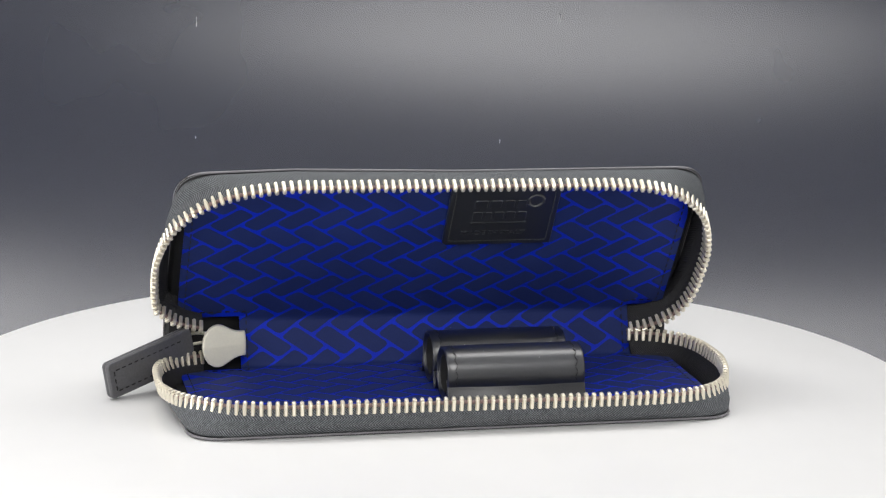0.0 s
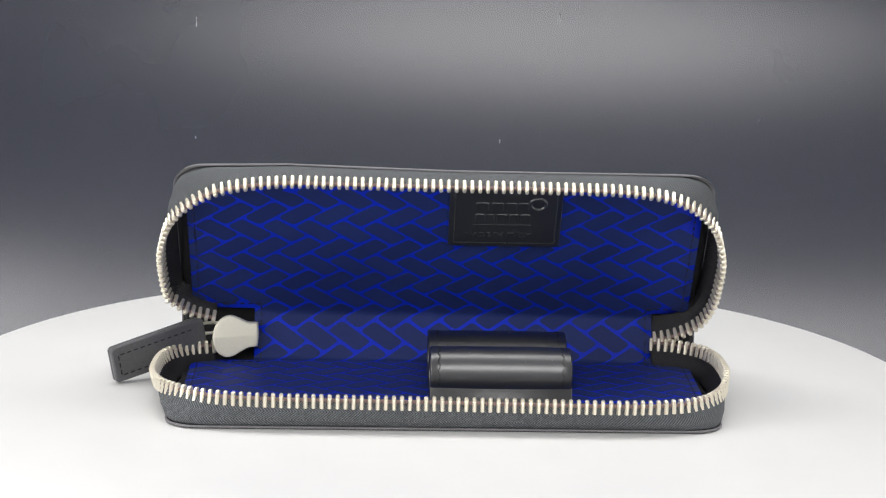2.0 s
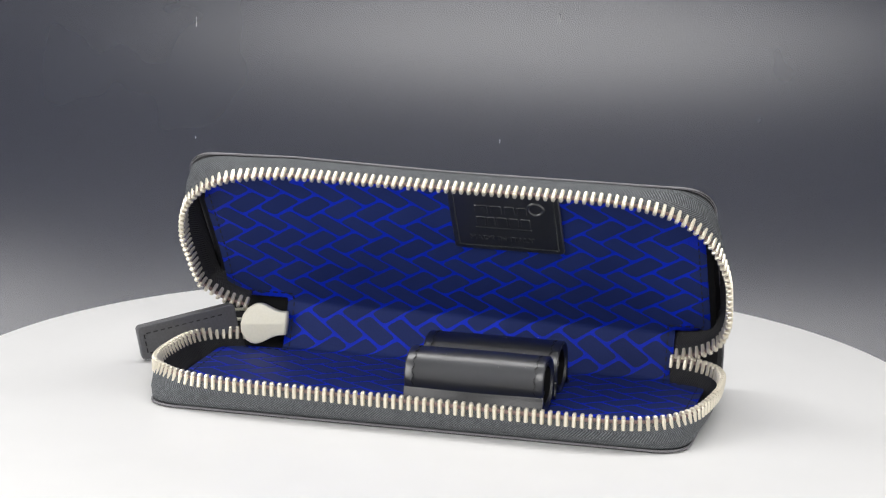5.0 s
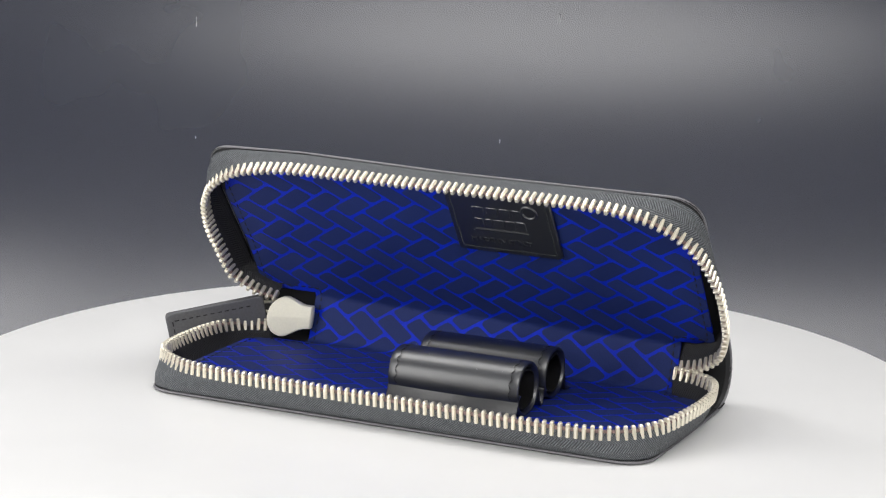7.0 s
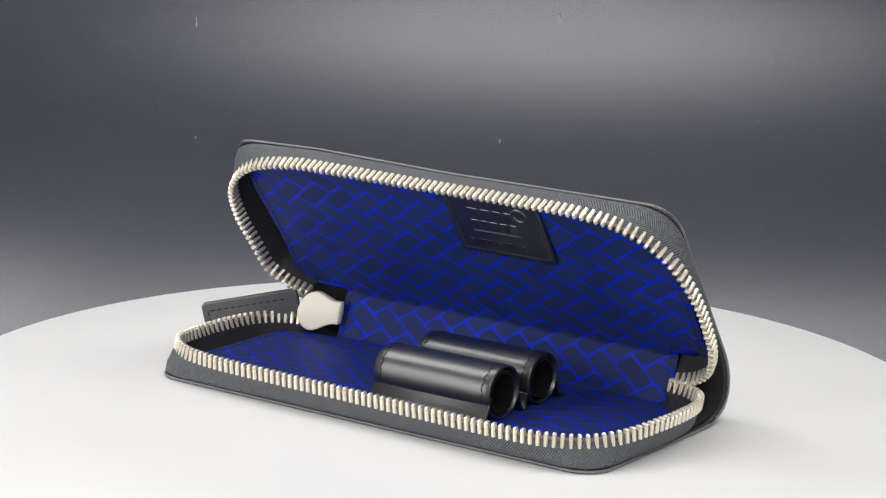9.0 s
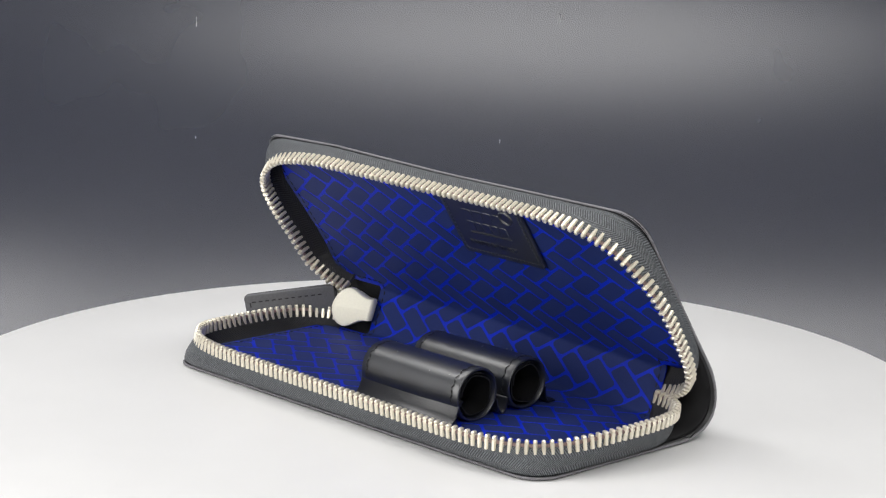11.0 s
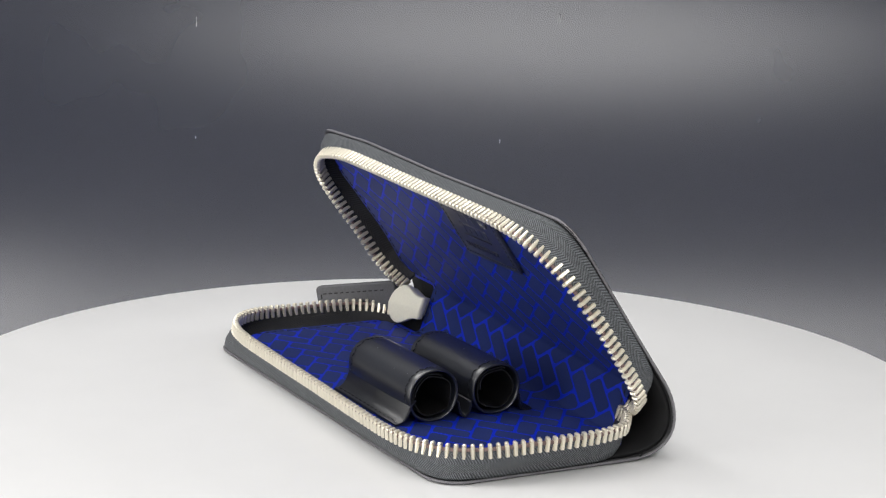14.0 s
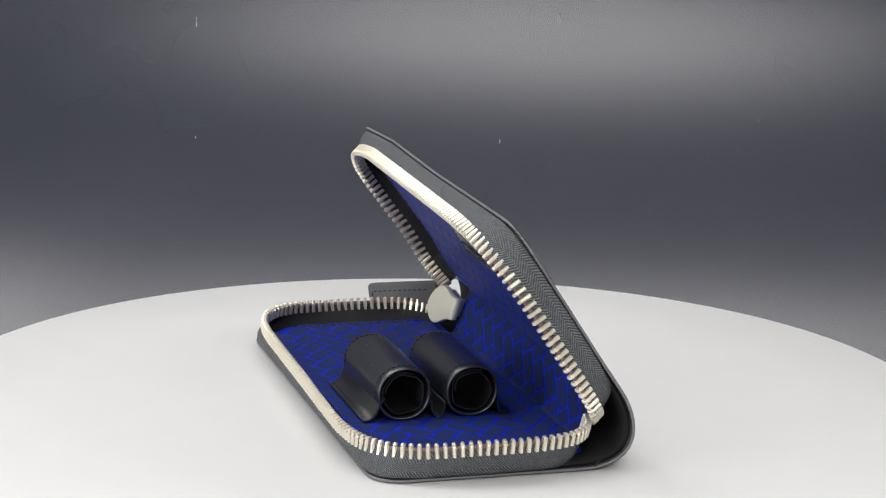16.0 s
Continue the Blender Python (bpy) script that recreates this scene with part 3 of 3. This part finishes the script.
def label_patch(case):
    x0, x1, u0, u1 = 1.2, 33.9, 12.0, 36.3
    base = lambda a, b, h: in_shell(True, a, b, 4.0 + h)
    bm = bmesh.new()
    prism(bm, round_rect(x0, u0, x1, u1, 1.2), base, 0, 0.95, 0.3)
    patch = part("label_patch", bm, LEATHER, case, "black leather patch with blind-embossed marks and stitched edge")
    bm = bmesh.new()
    stitches(bm, [(x0 + 1.6, u1 - 1), (x0 + 1.6, u0 + 1.6), (x1 - 1.6, u0 + 1.6), (x1 - 1.6, u1 - 1)], lambda a, b, h: base(a, b, 0.95 + h), 0.95, 0.55, 0.2, 0.18)
    part("stitching", bm, STITCH, patch, "grey-green stitching", kind="stuff")
    face = 0.955
    # two lines of brand lettering as plain raised bars, an underline, a ring emblem
    for y0, y1, spans in ((27.0, 30.2, ((8.8, 12.6), (13.4, 16.8), (17.6, 20.6), (21.4, 24.2))), (22.2, 25.6, ((8.8, 11.6), (12.2, 14.4), (15.0, 18.0), (18.6, 21.4), (22.0, 24.8)))):
        for a, b in spans:
            bm = bmesh.new()
            prism(bm, round_rect(a, y0, b, y1, 0.5, 3), lambda p, q, h: base(p, q, face + h), 0, 0.17, 0.16)
            part("embossed_bar", bm, LEATHER, patch)
    bm = bmesh.new()
    prism(bm, round_rect(8.4, 20.9, 25.0, 21.35, 0.2, 2), lambda p, q, h: base(p, q, face + h), 0, 0.34, 0.15)
    part("underline", bm, LEATHER, patch)
    bm = bmesh.new()
    rows = []
    for r, h in ((2.7, 0), (2.4, 0.38), (2.1, 0.38), (1.8, 0)):
        rows.append([base(26.9 + r * math.cos(2 * math.pi * k / 28), 29.8 + r * math.sin(2 * math.pi * k / 28), face + h) for k in range(28)])
    grid(bm, rows, close_v=True)
    part("emblem_ring", bm, LEATHER, patch)
    bm = text_mesh("MADE IN ITALY", 2.35)
    xs = [v.co.x for v in bm.verts]
    k = 19.2 / (max(xs) - min(xs))
    for v in bm.verts:
        v.co = base(6.2 + (v.co.x - min(xs)) * k, 16.3 + v.co.y, face + 0.14 + v.co.z)
    part("lettering", bm, LEATHER, patch, "small embossed capitals")


def slider(case):
    """Zip slider: two plates with a round head and a flared foot, a low ridge along the front one."""
    front, back, mid = 21.4, 25.4, 11.35
    lean = lambda v: Vector((v[0], v[1] + 0.27 * (v[2] - 12.4 * MM) + 0.34 * (v[0] + 56.5 * MM), v[2]))
    ctrl = [(-68.2, 0.0), (-67.7, 2.6), (-66.3, 4.7), (-64.2, 5.85), (-62.2, 5.8), (-60.2, 4.9), (-58.4, 4.0), (-56.8, 3.55), (-55.3, 3.45), (-54.8, 3.0), (-54.6, 0.0)]
    half = [tuple(p) for p in spline(ctrl, 5)]
    outline = half + [(x, -z) for x, z in half[-2:0:-1]]
    cx = -61.4

    def plate(y0, y1, size):
        bm = bmesh.new()
        rows = []
        for y, k in ((y1, 0.985), (y1 - 0.15, 1.0), (y0 + 0.3, 1.0), (y0 + 0.1, 0.985), (y0 + 0.02, 0.955), (y0, 0.9), (y0 - 0.01, 0.7), (y0 - 0.02, 0.4), (y0 - 0.03, 0.03)):
            row = []
            for x, z in outline:
                a, b = cx + (x - cx) * k * size, z * k * size
                row.append(lean(Vector((a, y - (0.5 * max(0.0, 1 - abs(b) / 5.5) if k < 0.96 else 0.0), mid + b)) * MM))
            rows.append(row)
        vs = grid(bm, rows, close_v=True)
        bm.faces.new(vs[-1])
        bm.faces.new(vs[0][::-1])
        bmesh.ops.recalc_face_normals(bm, faces=bm.faces)
        return bm
    ob = part("slider", plate(front, front + 1.6, 1.0), SATIN, case, "pale satin nickel zip slider with a rounded head")
    part("back_plate", plate(back - 1.4, back, 0.78), SATIN, ob)
    bm = bmesh.new()
    prism(bm, round_rect(-66.5, 9.5, -62.0, 13.3, 1.2), lambda a, b, h: lean(Vector((a, h, b)) * MM), front + 1.4, back - 1.4)
    part("post", bm, SATIN, ob)
    bm = bmesh.new()
    tube(bm, [tuple(p * MM) for p in spline([(-63.0, 25.6, 13.0), (-67.0, 25.4, 13.9), (-71.0, 24.0, 14.1), (-74.5, 22.4, 13.6), (-75.6, 21.6, 12.4), (-74.0, 22.6, 11.2), (-69.0, 24.6, 11.0), (-65.0, 25.4, 11.4)], 6)], 0.5 * MM)
    part("pull_ring", bm, SATIN, ob, "thin nickel wire link")
    return ob


def pull_tab(case):
    e1 = Vector((0.843, 0.537, 0.20)).normalized()
    e3 = Vector((0.537, -0.843, 0)).normalized()
    e2 = e3.cross(e1).normalized()
    if e2.z < 0:
        e2 = -e2
    origin = Vector((-97.8, 5.3, 10.3)) - 10.9 * e2
    lift = 0.15 - min((origin + e1 * a).z for a in (0, 29))
    origin.z += max(0.0, lift)
    place = lambda a, b, h: (origin + e1 * a + e2 * b + e3 * h) * MM
    outline = round_rect(0, 0, 31.0, 10.9, 1.3)
    bm = bmesh.new()
    n = len(outline)
    rows = []
    for h, k in ((-1.5, 0.45), (-1.3, 0.1), (-0.9, 0.0), (-0.1, 0.0), (0.0, 0.18), (0.1, 0.0), (0.9, 0.0), (1.3, 0.1), (1.5, 0.45)):
        row = []
        for a, b in outline:
            da, db = a - 14.5, b - 5.15
            row.append(place(a - math.copysign(min(k, abs(da)), da), b - math.copysign(min(k, abs(db)), db), h + 0.25 * (a / 29) ** 3))
        rows.append(row)
    vs = grid(bm, rows, close_v=True)
    bm.faces.new(vs[-1])
    bm.faces.new(vs[0][::-1])
    bmesh.ops.recalc_face_normals(bm, faces=bm.faces)
    tab = part("pull_tab", bm, TAB, case, "grey-black leather zip pull with a stitched border")
    bm = bmesh.new()
    stitches(bm, [(27.0, 8.3), (2.0, 8.3), (2.0, 2.0), (27.0, 2.0)], lambda a, b, h: place(a, b, 1.52 + 0.25 * (a / 29) ** 3 + h), 1.5, 0.75, 0.2, 0.15)
    stitches(bm, [(27.0, 8.3), (2.0, 8.3), (2.0, 2.0), (27.0, 2.0)], lambda a, b, h: place(a, b, -1.52 - h), 1.5, 0.75, 0.2, 0.15)
    part("stitching", bm, THREAD, tab, "black stitching", kind="stuff")


LINT = material("pale_lint", (0.5, 0.5, 0.52), 0.8)
STITCH = material("grey_green_thread", (0.035, 0.040, 0.038), 0.7, grain=4000)


def pen_case():
    case = tagged(new("pen_case"), "open zipped black leather pen case with blue herringbone lining", "pen case")
    bm = bmesh.new()
    sheet(bm, 0, S_END, 78.0, 0.0, 0.8, 9, 8)
    part("cover", bm, COVER, case, "matt black leather cover folded at the spine")
    # bead round the cover, its pale grey standing in for rim light
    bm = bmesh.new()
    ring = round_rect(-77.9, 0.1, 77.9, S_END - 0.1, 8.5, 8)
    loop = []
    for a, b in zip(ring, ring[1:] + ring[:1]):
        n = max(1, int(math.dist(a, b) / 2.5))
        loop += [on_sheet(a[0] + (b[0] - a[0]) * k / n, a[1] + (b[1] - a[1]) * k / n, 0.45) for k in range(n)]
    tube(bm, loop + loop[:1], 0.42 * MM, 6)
    part("lit_edge", bm, LIT_EDGE, case, "thin grey leather edge, paler than the cover for light caught on the rim")
    bm = bmesh.new()
    sheet(bm, 1.2, S_END - 1.2, 76.6, 0.95, 2.1, 12, 12)
    part("padding", bm, FELT, case, "black padded fabric")
    bm = bmesh.new()
    mid = (LX0 + LX1) / 2
    sheet(bm, FLOOR0, FLOOR1, (LX1 - LX0) / 2, 3.4, LIN_W, 15, 7, mid, on=on_lining)
    sheet(bm, LID0, LID1, (LX1 - LX0) / 2, 3.4, LIN_W, 7, 15, mid, on=on_lining)
    sheet(bm, FLOOR1, LID0, (SX1 - SX0) / 2, 3.4, LIN_W, 0, 0, (SX0 + SX1) / 2, on=on_lining)
    lining = part("lining", bm, FABRIC, case, "bright blue fabric lining")
    for lid in (False, True):
        zip_half(case, lid, TOOTH)
    slider(case)
    pull_tab(case)
    pen_loops(case)
    label_patch(case)
    # dashes round the lining's edges
    bm = bmesh.new()
    place = lambda a, b, h: on_lining(a, b, TILE_W + h)
    for edge in ([(LX0 + 2, FLOOR0 + 8), (LX0 + 2, FLOOR1 - 2), (SX0 + 2, FLOOR1 - 2), (SX0 + 2, LID0 + 2), (LX0 + 2, LID0 + 2), (LX0 + 2, LID1 - 6)],
                 [(LX1 - 2, FLOOR0 + 8), (LX1 - 2, FLOOR1 - 2), (SX1 - 2, FLOOR1 - 2), (SX1 - 2, LID0 + 2), (LX1 - 2, LID0 + 2), (LX1 - 2, LID1 - 6)]):
        stitches(bm, edge, place, 1.5, 1.0, 0.2, 0.15)
    part("stitching", bm, THREAD, lining, "black stitching round the lining", kind="stuff")
    # loose thread ends
    bm = bmesh.new()
    tube(bm, [tuple(p * MM) for p in spline([(76.6, 21.0, 1.0), (78.0, 21.8, 1.2), (79.2, 21.4, 2.2), (79.6, 22.2, 3.0)], 5)], 0.22 * MM, 6)
    part("loose_thread", bm, THREAD, case)
    # dust on the loops and flap
    rng = random.Random(7)
    bm = bmesh.new()
    for k in range(26):
        x, a = rng.uniform(-2, 35), rng.uniform(0.9, 2.9)
        cy = -19.2 if k < 18 else 0.3
        c = Vector((x, cy + 7.75 * math.cos(a), 11.45 + 7.75 * math.sin(a))) * MM
        if k % 3 == 0:
            c = Vector((x, rng.uniform(-30.6, -29.2), 4.8)) * MM
        bmesh.ops.create_icosphere(bm, subdivisions=1, radius=rng.uniform(0.06, 0.13) * MM, matrix=Matrix.Translation(c))
    part("dust", bm, LINT, case, "pale dust specks on the leather loops", kind="stuff")
    # herringbone tiles: those of lid and spine one by one, those of the floor joined
    rest = bmesh.new()
    for ms, poly in tile_outlines():
        floor = ms < FLOOR1 - 8
        bm = rest if floor else bmesh.new()
        if ms > FLOOR1 - 8:
            curved_tile(bm, poly, LIN_W - 0.05, TILE_W)
        else:
            prism(bm, poly, on_lining, LIN_W - 0.05, TILE_W, 0.04)
        if not floor:
            part("tile", bm, TILE, lining)
    part("tile_field", rest, TILE, lining, "navy coated tiles of the tray lining", kind="stuff")
    return case


backdrop()
tent()
TABLE = turntable()
TOOTH = tooth_mesh()
CASE = pen_case()


def motions():
    """The turntable turns at a nearly even pace and carries the case with it."""
    turn = lambda t: -5.3845 * t - 0.000437 * t * t
    seconds = [float(k) for k in range(17)]
    walk(TABLE, [(t, pose(0, 0, 0, 0, 0, turn(t))) for t in seconds])
    off = 0.0025
    rows = []
    for t in seconds:
        a = turn(t) + 12.5
        rows.append((t, pose(off * math.cos(radians(a)), off * math.sin(radians(a)), 0.0002, 0, 0, a)))
    walk(CASE, rows)


motions()
